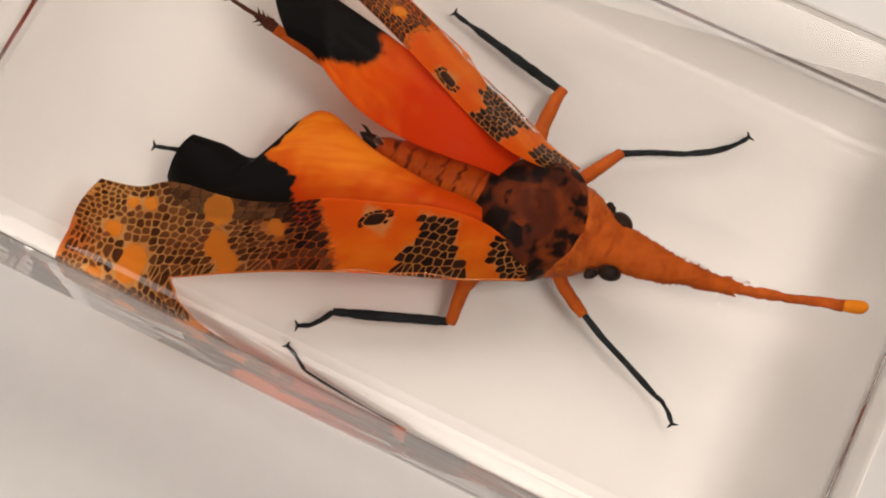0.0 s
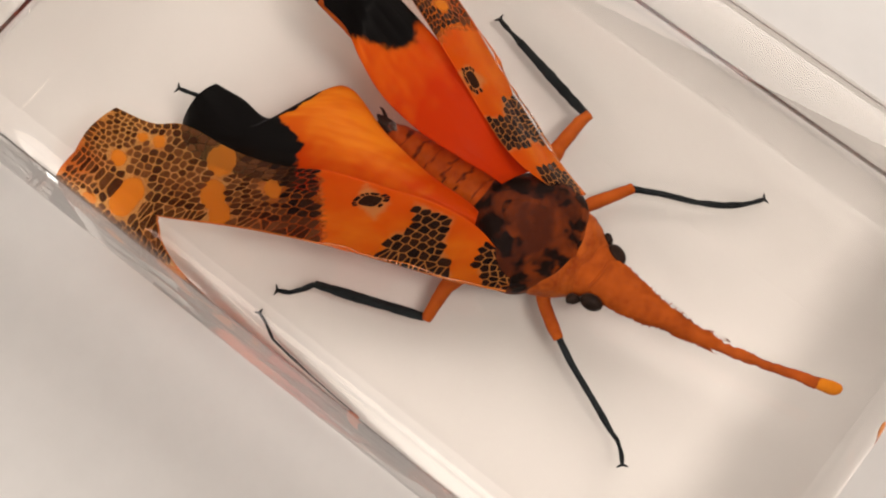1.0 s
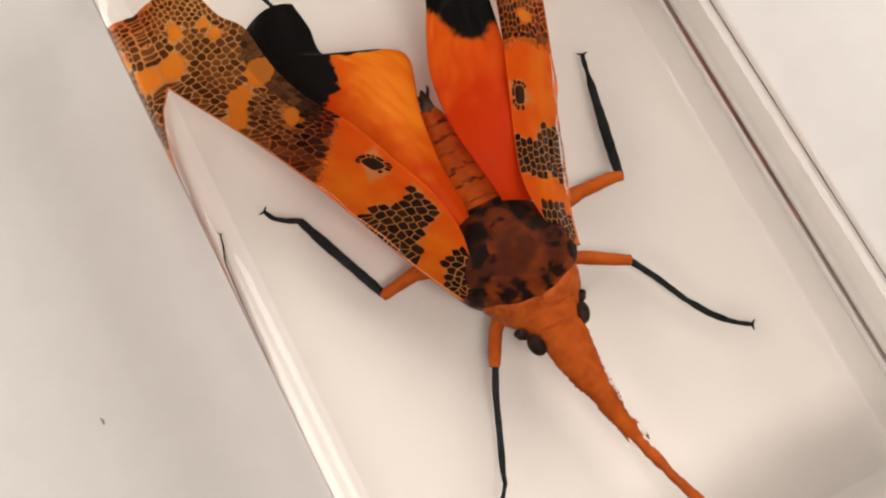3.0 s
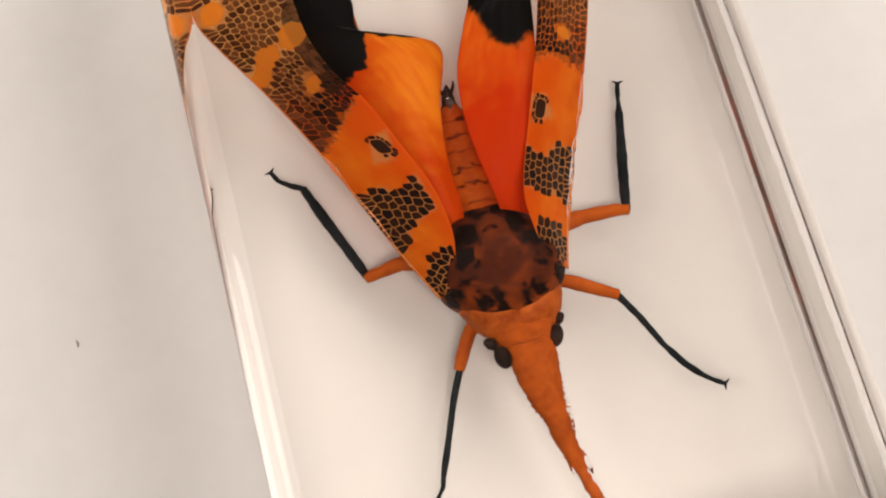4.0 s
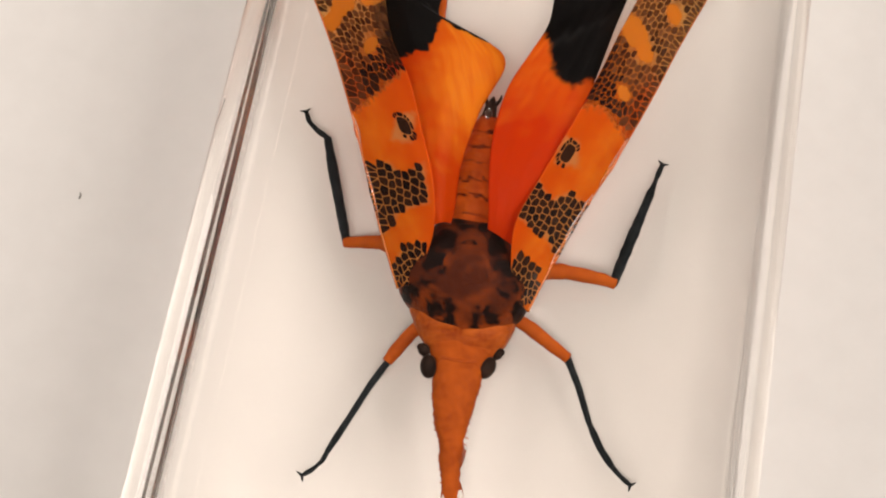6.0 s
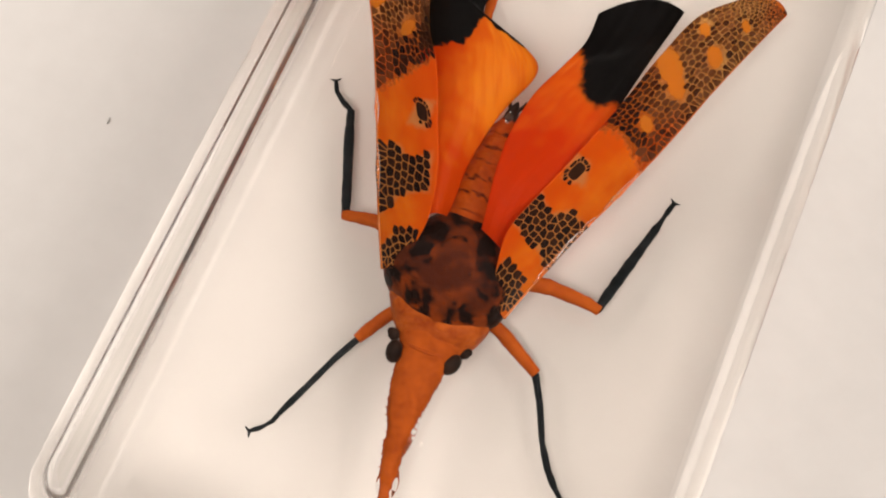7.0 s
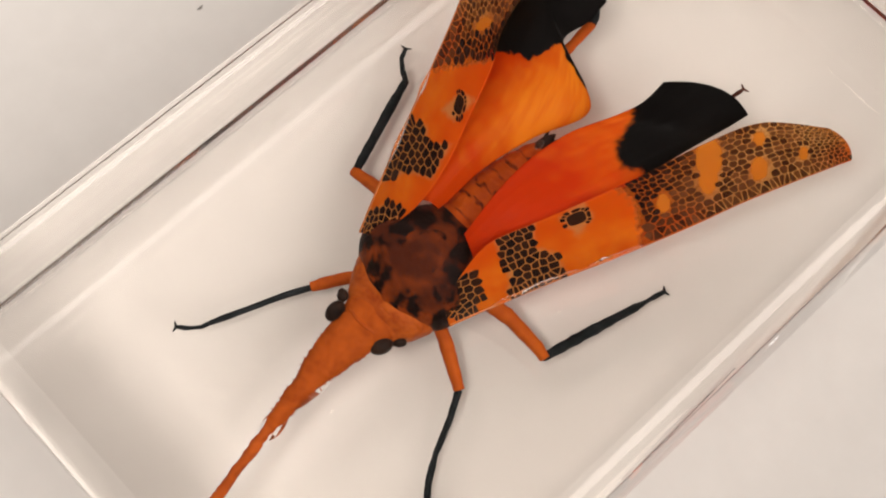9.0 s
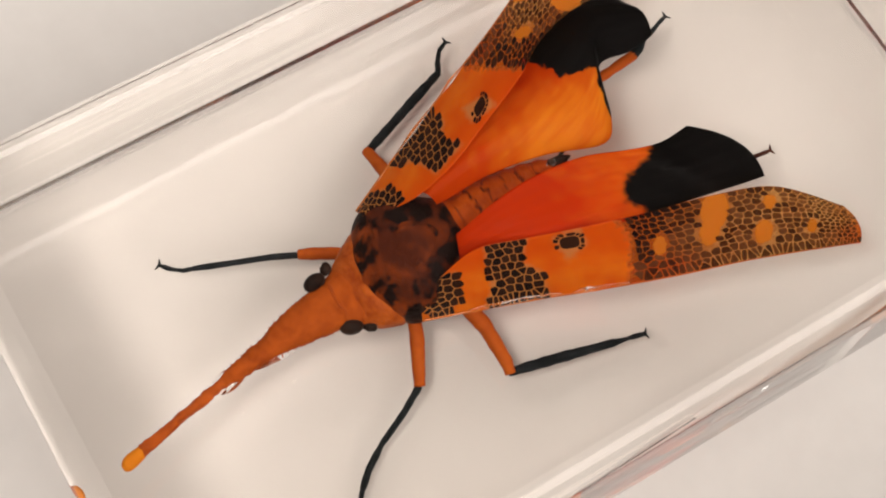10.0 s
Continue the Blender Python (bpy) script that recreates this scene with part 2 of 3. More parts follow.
THORAX = [(-0.55, 4.6, 6.6, 1.2, 1.7, 1.6), (-0.6, 5.3, 6.5, 2.7, 2.6, 2.6), (-0.75, 6.6, 6.5, 4.35, 3.4, 3.0), (-0.9, 8.2, 6.7, 4.95, 3.9, 3.2),
          (-0.9, 10.0, 7.0, 4.6, 4.0, 3.0), (-0.95, 11.8, 7.0, 3.4, 3.5, 2.6), (-1.0, 12.9, 7.0, 2.5, 2.9, 2.2), (-1.0, 13.3, 7.0, 1.6, 2.2, 1.8)]
thorax = part("thorax", loft(bmesh.new(), THORAX, 90, 80, 2.3), SHELL, insect, "mottled dark brown thorax with black blotches along its rim")
field(thorax, "spot", lambda x, y, z: np.maximum(rounds(*warp(x, y, z, 0.75), [
    (-2.7, 6.2, 0.55), (-2.6, 5.7, 0.45), (-1.5, 5.9, 0.6), (-1.4, 5.2, 0.6), (0.3, 5.9, 0.6), (0.2, 5.2, 0.6), (1.6, 6.3, 0.5), (1.5, 5.8, 0.45), (-4.7, 6.9, 0.75), (3.3, 6.9, 0.75),
    (-3.4, 7.7, 0.35), (1.9, 7.9, 0.35), (-2.6, 8.0, 0.4), (-4.2, 8.1, 0.4), (2.7, 8.2, 0.4), (-3.4, 9.4, 0.8), (1.9, 9.4, 0.8),
    (-2.8, 10.9, 1.0), (1.0, 10.9, 1.0), (-1.7, 12.4, 0.6), (-0.1, 12.4, 0.6)]), -0.5 + 0 * x))
field(thorax, "rim", lambda x, y, z: np.clip(1.0 - (warp(x, y, z, 0.8)[1] - 5.0) / 2.4, 0, 1) * 1.1 + np.clip(np.abs(x + 0.8) - 3.2, 0, 1) * 0.5)
NECK = [(-0.35, 3.0, 6.5, 2.1, 1.2, 1.6), (-0.4, 3.8, 6.4, 2.75, 1.75, 2.0), (-0.45, 4.6, 6.3, 3.3, 2.2, 2.3), (-0.55, 5.5, 6.3, 3.75, 2.5, 2.6), (-0.65, 6.4, 6.3, 4.0, 2.4, 2.7), (-0.75, 7.2, 6.3, 3.8, 2.0, 2.6), (-0.8, 7.8, 6.3, 3.2, 1.4, 2.2)]
collar = part("pronotum", loft(bmesh.new(), NECK, 60, 48, 2.2), COLLAR, insect, "pale orange wrinkled collar behind the head")
for v in collar.data.vertices:
    q = v.co / MM
    v.co.z += MM * (0.16 * noise.noise(q * 0.9) + 0.10 * noise.noise(Vector((q.x * 0.8, q.y * 3.0, 4.0))))
    v.co.x += MM * 0.10 * noise.noise(q * 1.6 + Vector((0, 0, 9)))
PLATE = [(-0.7, 6.4, 8.4, 0.6, 0.9, 0.5), (-0.8, 7.2, 8.9, 1.9, 1.2, 0.5), (-0.85, 8.6, 9.5, 2.3, 1.35, 0.5), (-0.9, 9.8, 9.8, 2.0, 1.35, 0.5), (-0.9, 11.0, 9.7, 1.0, 1.15, 0.5), (-0.9, 11.7, 9.6, 0.2, 0.6, 0.4)]
plate = part("scutellum", loft(bmesh.new(), PLATE, 50, 40, 2.6), SHELL, insect, "smooth dark brown shield on the thorax")
field(plate, "spot", lambda x, y, z: rounds(*warp(x, y, z, 0.9), [(-2.6, 8.2, 0.35), (0.9, 8.2, 0.35), (-0.9, 11.4, 0.4), (-2.0, 10.2, 0.4), (0.3, 10.2, 0.4)]) - 0.1)
field(plate, "rim", lambda x, y, z: np.clip(np.abs(x + 0.85) - 1.3, 0, 1) * 0.4 + 0.08)
ABD = [(-1.0, 12.4, 7.0, 2.6, 2.9, 2.3), (-1.15, 15.0, 7.4, 2.4, 2.6, 2.2), (-1.25, 18.0, 8.0, 1.8, 2.1, 2.0), (-1.3, 20.5, 8.6, 1.1, 1.4, 1.5), (-1.28, 21.6, 9.1, 0.6, 0.8, 0.8)]
abdomen = part("abdomen", loft(bmesh.new(), ABD, 110, 36), ABDOMEN, insect, "orange-brown ringed abdomen")
for v in abdomen.data.vertices:
    ring = math.sin((v.co.y / MM - 12.4) * 2 * math.pi / 1.35)
    k = 1 + 0.035 * max(ring, -0.5)
    v.co.x = (v.co.x / MM + 1.2) * k * MM - 1.2 * MM
    v.co.z = ((v.co.z / MM - 7.6) * k + 7.6) * MM
field(abdomen, "spot", lambda x, y, z: -0.38 + 0.47 * np.maximum(-np.sin((warp(x, y, z, 0.4, 1.6)[1] - 12.4) * 2 * np.pi / 1.35), 0) ** 3 + np.clip(y - 21.3, 0, 0.3))
field(abdomen, "rim", lambda x, y, z: np.clip(np.abs(x + 1.2) * 0.4, 0, 1) + 0.1)
bm = tube(bmesh.new(), [(-1.3, 21.2, 9.2, 0.55), (-1.25, 22.0, 9.6, 0.5), (-1.2, 22.6, 9.9, 0.28), (-1.15, 23.0, 10.0, 0.05)], 16, 14)
for k in (-1, 1):
    tube(bm, [(-1.25 + 0.25 * k, 22.2, 9.8, 0.16), (-1.2 + 0.55 * k, 22.8, 10.0, 0.12), (-1.2 + 0.6 * k, 23.2, 10.1, 0.03)], 8, 6)
part("abdomen_tip", bm, EYE, insect, "black forked abdomen tip")
HEAD = [(-0.25, 1.7, 7.0, 1.5, 0.9, 1.2), (-0.25, 2.4, 6.9, 1.95, 1.2, 1.6), (-0.3, 3.2, 6.7, 2.3, 1.5, 1.9), (-0.4, 4.4, 6.4, 2.8, 1.6, 2.1), (-0.45, 5.4, 6.2, 3.2, 1.3, 2.0), (-0.5, 6.3, 6.2, 3.0, 0.8, 1.5), (-0.5, 6.7, 6.2, 2.0, 0.4, 1.0)]
part("head", loft(bmesh.new(), HEAD, 30, 32), ORANGE, insect, "orange head")
SNOUT = [(-0.25, 2.75, 6.95, 1.5, 1.0, 1.2), (-0.25, 2.45, 7.0, 1.85, 1.25, 1.4), (-0.2, 0.9, 7.1, 1.75, 1.1, 1.2), (-0.15, -0.6, 7.05, 1.5, 0.95, 1.0), (-0.05, -2.0, 7.0, 1.22, 0.82, 0.9), (0.2, -3.6, 6.9, 0.9, 0.7, 0.8), (0.5, -5.4, 6.8, 0.72, 0.6, 0.65), (0.8, -6.9, 6.8, 0.62, 0.54, 0.56), (0.95, -7.4, 6.9, 0.45, 0.44, 0.44)]
SHAFTR = [(0.85, -7.0, 6.9, 0.42, 0.40, 0.42), (1.25, -9.0, 7.2, 0.42, 0.42, 0.42), (1.9, -11.6, 7.8, 0.38, 0.38, 0.38), (2.5, -13.8, 8.4, 0.42, 0.4, 0.4), (2.75, -14.6, 8.6, 0.46, 0.44, 0.44)]


def snout_mesh():
    """The tapering snout with small uneven teeth along both edges."""
    bm = loft(bmesh.new(), SNOUT, 90, 24)
    rng, keys = random.Random(3), np.array(SNOUT)[::-1]
    for side in (-1, 1):
        y = 1.2
        while y > -6.6:
            x, z, w = (float(np.interp(y, keys[:, 1], keys[:, c])) for c in (0, 2, 3))
            r = rng.uniform(0.04, 0.085)
            tube(bm, [(x + side * (w - 0.15), y, z, r), (x + side * w, y - 0.05, z + 0.05, r * 0.9), (x + side * (w + r), y - 0.12, z + 0.08, 0.03)], 5, 6)
            y -= rng.uniform(0.35, 0.75)
    return bm


for piece in (part("snout", snout_mesh(), ORANGE, insect, "tapering orange snout with a rough edge"),
              part("snout_shaft", loft(bmesh.new(), SHAFTR, 60, 20), SHAFT, insect, "thin upcurved red-orange end of the snout")):
    for v in piece.data.vertices:
        q = v.co / MM
        v.co.x += MM * 0.13 * noise.noise(q * 1.1) + MM * 0.11 * noise.noise(q * 4.0)
        v.co.z += MM * 0.12 * noise.noise(q * 1.9 + Vector((7, 0, 0)))
TIPR = [(2.74, -14.5, 8.6, 0.46, 0.44, 0.44), (2.95, -15.3, 8.8, 0.56, 0.52, 0.52), (3.1, -15.9, 8.9, 0.5, 0.46, 0.46), (3.18, -16.2, 9.0, 0.2, 0.2, 0.2)]
part("snout_tip", loft(bmesh.new(), TIPR, 16, 18), TIP, insect, "bright orange snout tip")
part("head_seam", tube(bmesh.new(), [(-2.0, 2.75, 7.45, 0.05), (-1.2, 2.55, 8.12, 0.09), (-0.3, 2.45, 8.3, 0.11), (0.6, 2.6, 8.12, 0.09), (1.4, 2.85, 7.45, 0.05)], 30, 8, 0.6, rough=0.5), SHAFT, insect, "dark orange seam across the head")
for side, (x, y, z) in (("left", (-2.38, 1.83, 7.5)), ("right", (1.78, 2.55, 7.0))):
    bm = bmesh.new()
    bmesh.ops.create_uvsphere(bm, u_segments=20, v_segments=14, radius=MM,
                              matrix=pose(x * MM, y * MM, z * MM, 0, 0, 10 if x < 0 else -22) @ Matrix.Diagonal((0.62, 0.9, 0.8, 1)))
    part("eye", bm, EYE, insect, "dark round compound eye")
    k = -1 if x < 0 else 1
    bm = bmesh.new()
    tube(bm, [(x + k * 0.3, y + 0.8, z - 0.5, 0.2), (x + k * 0.5, y + 1.15, z - 0.4, 0.42), (x + k * 0.75, y + 1.35, z - 0.3, 0.40), (x + k * 1.05, y + 1.4, z - 0.2, 0.16)], 12, 10)
    part("antenna", bm, EYE, insect, "short dark antenna")


def leg(femur, tibia, tarsus, claw=0.45, shin=None, spines=0):
    shin = shin or BLACKLEG
    top = part("femur", tube(bmesh.new(), femur, 27, 12, 1.0, True, 0.16), LEGORANGE, insect, "orange upper leg")
    lower = tube(bmesh.new(), tibia, 61, 10, 1.0, True, 0.2)
    for k in range(spines):
        q, way = np.array(tibia[-2][:3]) + (np.array(tibia[-1][:3]) - tibia[-2][:3]) * k / spines, -1 if k % 2 else 1
        tube(lower, [(*q, 0.14), (q[0] + way * 0.35, q[1] + 0.15, q[2] + 0.05, 0.1), (q[0] + way * 0.65, q[1] + 0.45, q[2] + 0.1, 0.02)], 6, 6)
    part("tibia", lower, shin, top, "reddish brown spiny shin" if spines else "black shin")
    bm = tube(bmesh.new(), tarsus, 33, 8, 1.0, True, 0.4)
    a, b = Vector(tarsus[-2][:3]), Vector(tarsus[-1][:3])
    d = (b - a).normalized()
    s = Vector((-d.y, d.x, 0)).normalized()
    for k in (-1, 1):
        q = b + d * 0.1 + s * k * claw
        tube(bm, [(*(b - d * 0.1), 0.12), (*(b + s * k * claw * 0.5), 0.09), (*q, 0.03)], 6, 6)
    part("tarsus", bm, shin, top, "thin dark foot with claws")


leg([(3.2, 10.6, 5.6, 0.75), (6.2, 11.3, 4.9, 0.62), (9.2, 11.35, 4.2, 0.5), (10.15, 11.2, 3.95, 0.42)],
    [(10.0, 11.1, 3.9, 0.3), (10.4, 13.0, 3.7, 0.4), (11.2, 16.4, 3.4, 0.42), (11.9, 19.3, 3.1, 0.3)],
    [(11.9, 19.3, 3.1, 0.2), (12.1, 20.2, 3.05, 0.22), (12.3, 21.1, 3.0, 0.2), (12.5, 21.8, 3.05, 0.14)])
leg([(-5.0, 10.4, 5.6, 0.75), (-7.6, 11.2, 4.8, 0.6), (-9.8, 11.0, 4.1, 0.48), (-10.5, 10.9, 3.85, 0.4)],
    [(-10.4, 11.1, 3.85, 0.3), (-11.2, 13.2, 3.8, 0.4), (-12.5, 16.5, 3.7, 0.4), (-13.5, 19.2, 3.65, 0.3)],
    [(-13.5, 19.2, 3.65, 0.2), (-14.3, 19.6, 3.6, 0.22), (-15.2, 20.3, 3.5, 0.2), (-15.65, 21.2, 3.45, 0.14)])
leg([(2.2, 7.4, 5.0, 0.62), (4.2, 6.7, 4.5, 0.55), (6.4, 5.6, 3.7, 0.5), (7.55, 5.0, 3.4, 0.42)],
    [(7.5, 5.0, 3.35, 0.28), (8.6, 3.1, 3.1, 0.26), (9.6, 0.95, 2.9, 0.24), (9.75, 0.6, 2.9, 0.22), (10.9, -1.2, 2.6, 0.26), (11.9, -2.3, 2.4, 0.22)],
    [(11.9, -2.3, 2.4, 0.17), (12.5, -2.8, 2.3, 0.17), (13.1, -3.2, 2.2, 0.16), (13.5, -3.45, 2.2, 0.12)])
leg([(-3.2, 5.6, 5.0, 0.62), (-4.2, 4.6, 4.7, 0.55), (-5.1, 3.1, 4.4, 0.48), (-5.55, 2.2, 4.3, 0.42)],
    [(-5.5, 2.2, 4.3, 0.26), (-6.4, 0.4, 4.1, 0.26), (-7.6, -2.6, 3.8, 0.26), (-8.6, -5.0, 3.5, 0.22)],
    [(-8.6, -5.0, 3.5, 0.17), (-8.8, -5.7, 3.5, 0.18), (-9.4, -6.5, 3.55, 0.16), (-10.1, -7.1, 3.6, 0.12)])
leg([(-2.6, 12.0, 5.0, 0.7), (-4.6, 20.0, 5.0, 0.5), (-6.3, 28.0, 5.0, 0.4), (-6.9, 33.2, 5.2, 0.42)],
    [(-6.9, 33.1, 5.2, 0.4), (-7.1, 33.7, 5.3, 0.4), (-7.5, 34.4, 5.6, 0.25)],
    [(-7.5, 34.4, 5.6, 0.2), (-7.7, 35.2, 5.8, 0.18), (-8.1, 36.3, 6.0, 0.16), (-8.35, 37.1, 6.05, 0.12)])
leg([(0.6, 12.0, 5.0, 0.7), (2.2, 20.0, 5.0, 0.5), (3.6, 28.0, 5.0, 0.42), (4.5, 33.4, 5.0, 0.45)],
    [(4.5, 33.3, 5.0, 0.42), (4.7, 34.2, 5.0, 0.48), (4.9, 35.4, 5.0, 0.26)],
    [(4.9, 35.4, 5.0, 0.2), (5.0, 36.4, 5.0, 0.19), (5.15, 37.3, 5.0, 0.17), (5.23, 38.1, 4.98, 0.12)], shin=BROWNLEG, spines=5)

# ---- wings ----


def wing(name, outer, inner, arch, mat, label, masks, ns=110, nu=40, thick=0.05, flute=0.0, cap=0.0):
    """A membrane between its outer and inner edge; masks: named distance fields over its plan."""
    o, i = spline(outer, ns), spline(inner, ns)
    u = np.linspace(0, 1, nu)[None, :, None]
    p = o[:, None, :] * (1 - u) + i[:, None, :] * u
    p[:, :, 2] += arch * 4 * u[:, :, 0] * (1 - u[:, :, 0])
    p[:, :, 2] += flute * np.sin(u[:, :, 0] * 34) * np.linspace(0.3, 1, ns)[:, None]
    end = (o[-1] + i[-1] - o[-6] - i[-6]) / np.linalg.norm(o[-1] + i[-1] - o[-6] - i[-6])
    p += cap * (np.linspace(0, 1, ns)[:, None, None] ** 14) * 4 * u * (1 - u) * end
    me = bpy.data.meshes.new(name)
    faces = [(a * nu + b, a * nu + b + 1, (a + 1) * nu + b + 1, (a + 1) * nu + b) for a in range(ns - 1) for b in range(nu - 1)]
    if inner[0][0] > outer[0][0]:
        faces = [f[::-1] for f in faces]
    me.from_pydata((p.reshape(-1, 3) * MM).tolist(), [], faces)
    me.polygons.foreach_set("use_smooth", [True] * len(me.polygons))
    px, py = p[:, :, 0].ravel(), p[:, :, 1].ravel()
    length = np.cumsum(np.r_[0, np.linalg.norm(np.diff((o + i) / 2, axis=0), axis=1)])
    grid = np.zeros((ns, nu, 3))
    grid[:, :, 0] = length[:, None]
    grid[:, :, 1] = np.linspace(0, 1, nu)[None] * np.linalg.norm(o - i, axis=1)[:, None]
    at = me.attributes.new("run", "FLOAT_VECTOR", "POINT")
    at.data.foreach_set("vector", grid.ravel())
    for key, field in masks.items():
        a = me.attributes.new(key, "FLOAT", "POINT")
        a.data.foreach_set("value", field(px, py).astype(np.float32))
    me.materials.append(mat)
    ob = new(name, me)
    ob.parent = insect
    ob["label"] = label
    s = ob.modifiers.new("thickness", "SOLIDIFY")
    s.thickness, s.offset = thick * MM, 0
    return ob, p, length, np.linalg.norm(o - i, axis=1)


class Sheet:
    """Places on a wing, by millimetres along it and across it from its outer edge."""

    def __init__(self, grid, length, width):
        self.grid, self.length, self.width = grid, length, width

    def breadth(self, along):
        return float(np.interp(along, self.length, self.width))

    def place(self, along, across):
        g = self.grid
        a = min(max(float(np.interp(along, self.length, np.arange(len(self.length)))), 0), len(self.length) - 1.001)
        b = min(max(across / max(self.breadth(along), 0.1), 0.006), 0.994) * (g.shape[1] - 1.001)
        i, j = int(a), int(b)
        f, h = a - i, b - j
        return (g[i, j] * (1 - f) + g[i + 1, j] * f) * (1 - h) + (g[i, j + 1] * (1 - f) + g[i + 1, j + 1] * f) * h


def cut(poly, nx, ny, d):
    """The part of a polygon where nx * x + ny * y <= d."""
    out = []
    for (ax, ay), (bx, by) in zip(poly, poly[1:] + poly[:1]):
        da, db = nx * ax + ny * ay - d, nx * bx + ny * by - d
        if da <= 0:
            out.append((ax, ay))
        if da * db < 0:
            k = da / (da - db)
            out.append((ax + k * (bx - ax), ay + k * (by - ay)))
    return out


def soften(poly, k=0.2):
    out = []
    for (ax, ay), (bx, by) in zip(poly, poly[1:] + poly[:1]):
        out += [(ax * (1 - k) + bx * k, ay * (1 - k) + by * k), (ax * k + bx * (1 - k), ay * k + by * (1 - k))]
    return out


def wing_cells(sheet, rng, split):
    """Cells between the veins: lengthwise rows, coarse up to split, finer behind, a margin of short wide cells."""
    seeds = []
    end = float(sheet.length[-1])
    for first, last, rows, pitch in ((0.0, 4.6, 6, 0.72), (4.6, split, 8, 0.66), (split, end - 3.0, 11, 0.66), (end - 3.0, end, 13, 0.46)):
        for r in range(rows):
            k = first + pitch * rng.uniform(0.2, 0.8)
            while k < last:
                w = sheet.breadth(k)
                margin = 0.17 if r == 0 else 0.17 + (r - 0.5) * 0.83 / (rows - 1)
                at = w * (0.085 if r == 0 else margin)
                seeds.append((k, at + rng.uniform(-0.24, 0.24) * w / rows, r == 0, first >= split))
                k += pitch * (0.62 if r == 0 else 1.0) * rng.uniform(0.72, 1.28)
    pts = np.array([q[:2] for q in seeds])
    cells = []
    for n, (x, y, rim, fine) in enumerate(seeds):
        d = np.hypot(pts[:, 0] - x, pts[:, 1] - y)
        poly = [(x - 0.8, y - 0.8), (x + 0.8, y - 0.8), (x + 0.8, y + 0.8), (x - 0.8, y + 0.8)]
        vein = 0.052 if fine else 0.043
        for k in np.argsort(d)[1:16]:
            nx, ny = (pts[k] - pts[n]) / max(d[k], 1e-6)
            poly = cut(poly, nx, ny, nx * x + ny * y + d[k] / 2 - vein)
            if len(poly) < 3:
                break
        w = sheet.breadth(x)
        poly = cut(cut(poly, 0, -1, -0.05), 0, 1, w - 0.06) if len(poly) > 2 else poly
        if len(poly) > 2 and 0.1 < x < end - 0.15:
            cells.append(((x, y), soften(soften(poly)) if fine else soften(poly, 0.14)))
    return cells


def raise_cells(bm, sheet, poly):
    """One pigment cell, a thin pad standing on the membrane."""
    def vert(a, c, lift):
        q = sheet.place(a, c)
        return bm.verts.new((q[0] * MM, q[1] * MM, (q[2] + lift) * MM))
    middle = vert(*np.mean(poly, 0), 0.10)
    top, foot = [vert(a, c, 0.085) for a, c in poly], [vert(a, c, 0.03) for a, c in poly]
    n = len(top)
    area = sum(p.co.x * q.co.y - q.co.x * p.co.y for p, q in zip(top, top[1:] + top[:1]))
    for k in range(n):
        m = (k + 1) % n
        fan, rim = (middle, top[k], top[m]), (foot[k], foot[m], top[m], top[k])
        bm.faces.new(fan if area > 0 else fan[::-1])
        bm.faces.new(rim if area > 0 else rim[::-1])


def eyespot(ob, sheet, along, across, rng):
    """A large black cell with a broken ring of small ones round it."""
    def at(angle, k):
        c, d = math.cos(angle), math.sin(angle)
        return (along + k * 0.68 * math.copysign(abs(c) ** 0.6, c), across + k * 0.60 * math.copysign(abs(d) ** 0.6, d))
    bm = bmesh.new()
    raise_cells(bm, sheet, [at(2 * math.pi * n / 20, 1.0) for n in range(20)])
    part("eyespot", bm, CELL_BLACK, ob, "black eyespot cell", smooth=False)
    bm = bmesh.new()
    for n in range(13):
        a, b = 2 * math.pi * (n + 0.12) / 13 - 2.2, 2 * math.pi * (n + 0.88) / 13 - 2.2
        if n in (0, 1, 12):
            continue
        far = rng.uniform(1.5, 1.75)
        raise_cells(bm, sheet, soften([at(a, 1.14), at(b, 1.14), at(b, far), at(a, far)]))
    part("eyespot_ring", bm, CELL_BLACK, ob, "broken ring of small black cells", smooth=False)


def lattice_parts(ob, sheet, masks, window, seed, split):
    """The dark cells of a forewing: one part for each patch, the eyespot and the fine lattice behind."""
    rng = random.Random(seed)
    groups = {}
    for (x, y), poly in wing_cells(sheet, rng, split):
        q = sheet.place(x, y)
        px, py = np.array([q[0]]), np.array([q[1]])
        core = masks["core"](px, py)[0]
        if core > -0.9:
            continue
        if masks["spot"](px, py)[0] > -0.12:
            continue
        if masks["rear"](px, py)[0] > 0.1:
            near = masks["rear"](px, py)[0] < 2.6 and y > 0.3 * sheet.breadth(x)
            groups.setdefault("near" if near else "rear", []).append(poly)
            continue
        depth = [inside(px, py, g)[0] for g in window]
        best = int(np.argmax(depth))
        if depth[best] > (-0.05, -0.05, -0.3)[best]:
            groups.setdefault(best, []).append(poly)
    for key, polys in groups.items():
        bm = bmesh.new()
        for poly in polys:
            raise_cells(bm, sheet, poly)
        if key == "rear":
            cells = part("wing_cells", bm, CELL_BROWN, ob, "fine brown cells of the spotted wing tip", smooth=False)
            cells["kind"] = "stuff"
        else:
            part("dark_patch", bm, CELL_BLACK, ob, "patch of black cells between pale veins", smooth=False)


def attribute(nodes, name, out="Fac"):
    a = nodes.new("ShaderNodeAttribute")
    a.attribute_name = name
    return a.outputs[out]


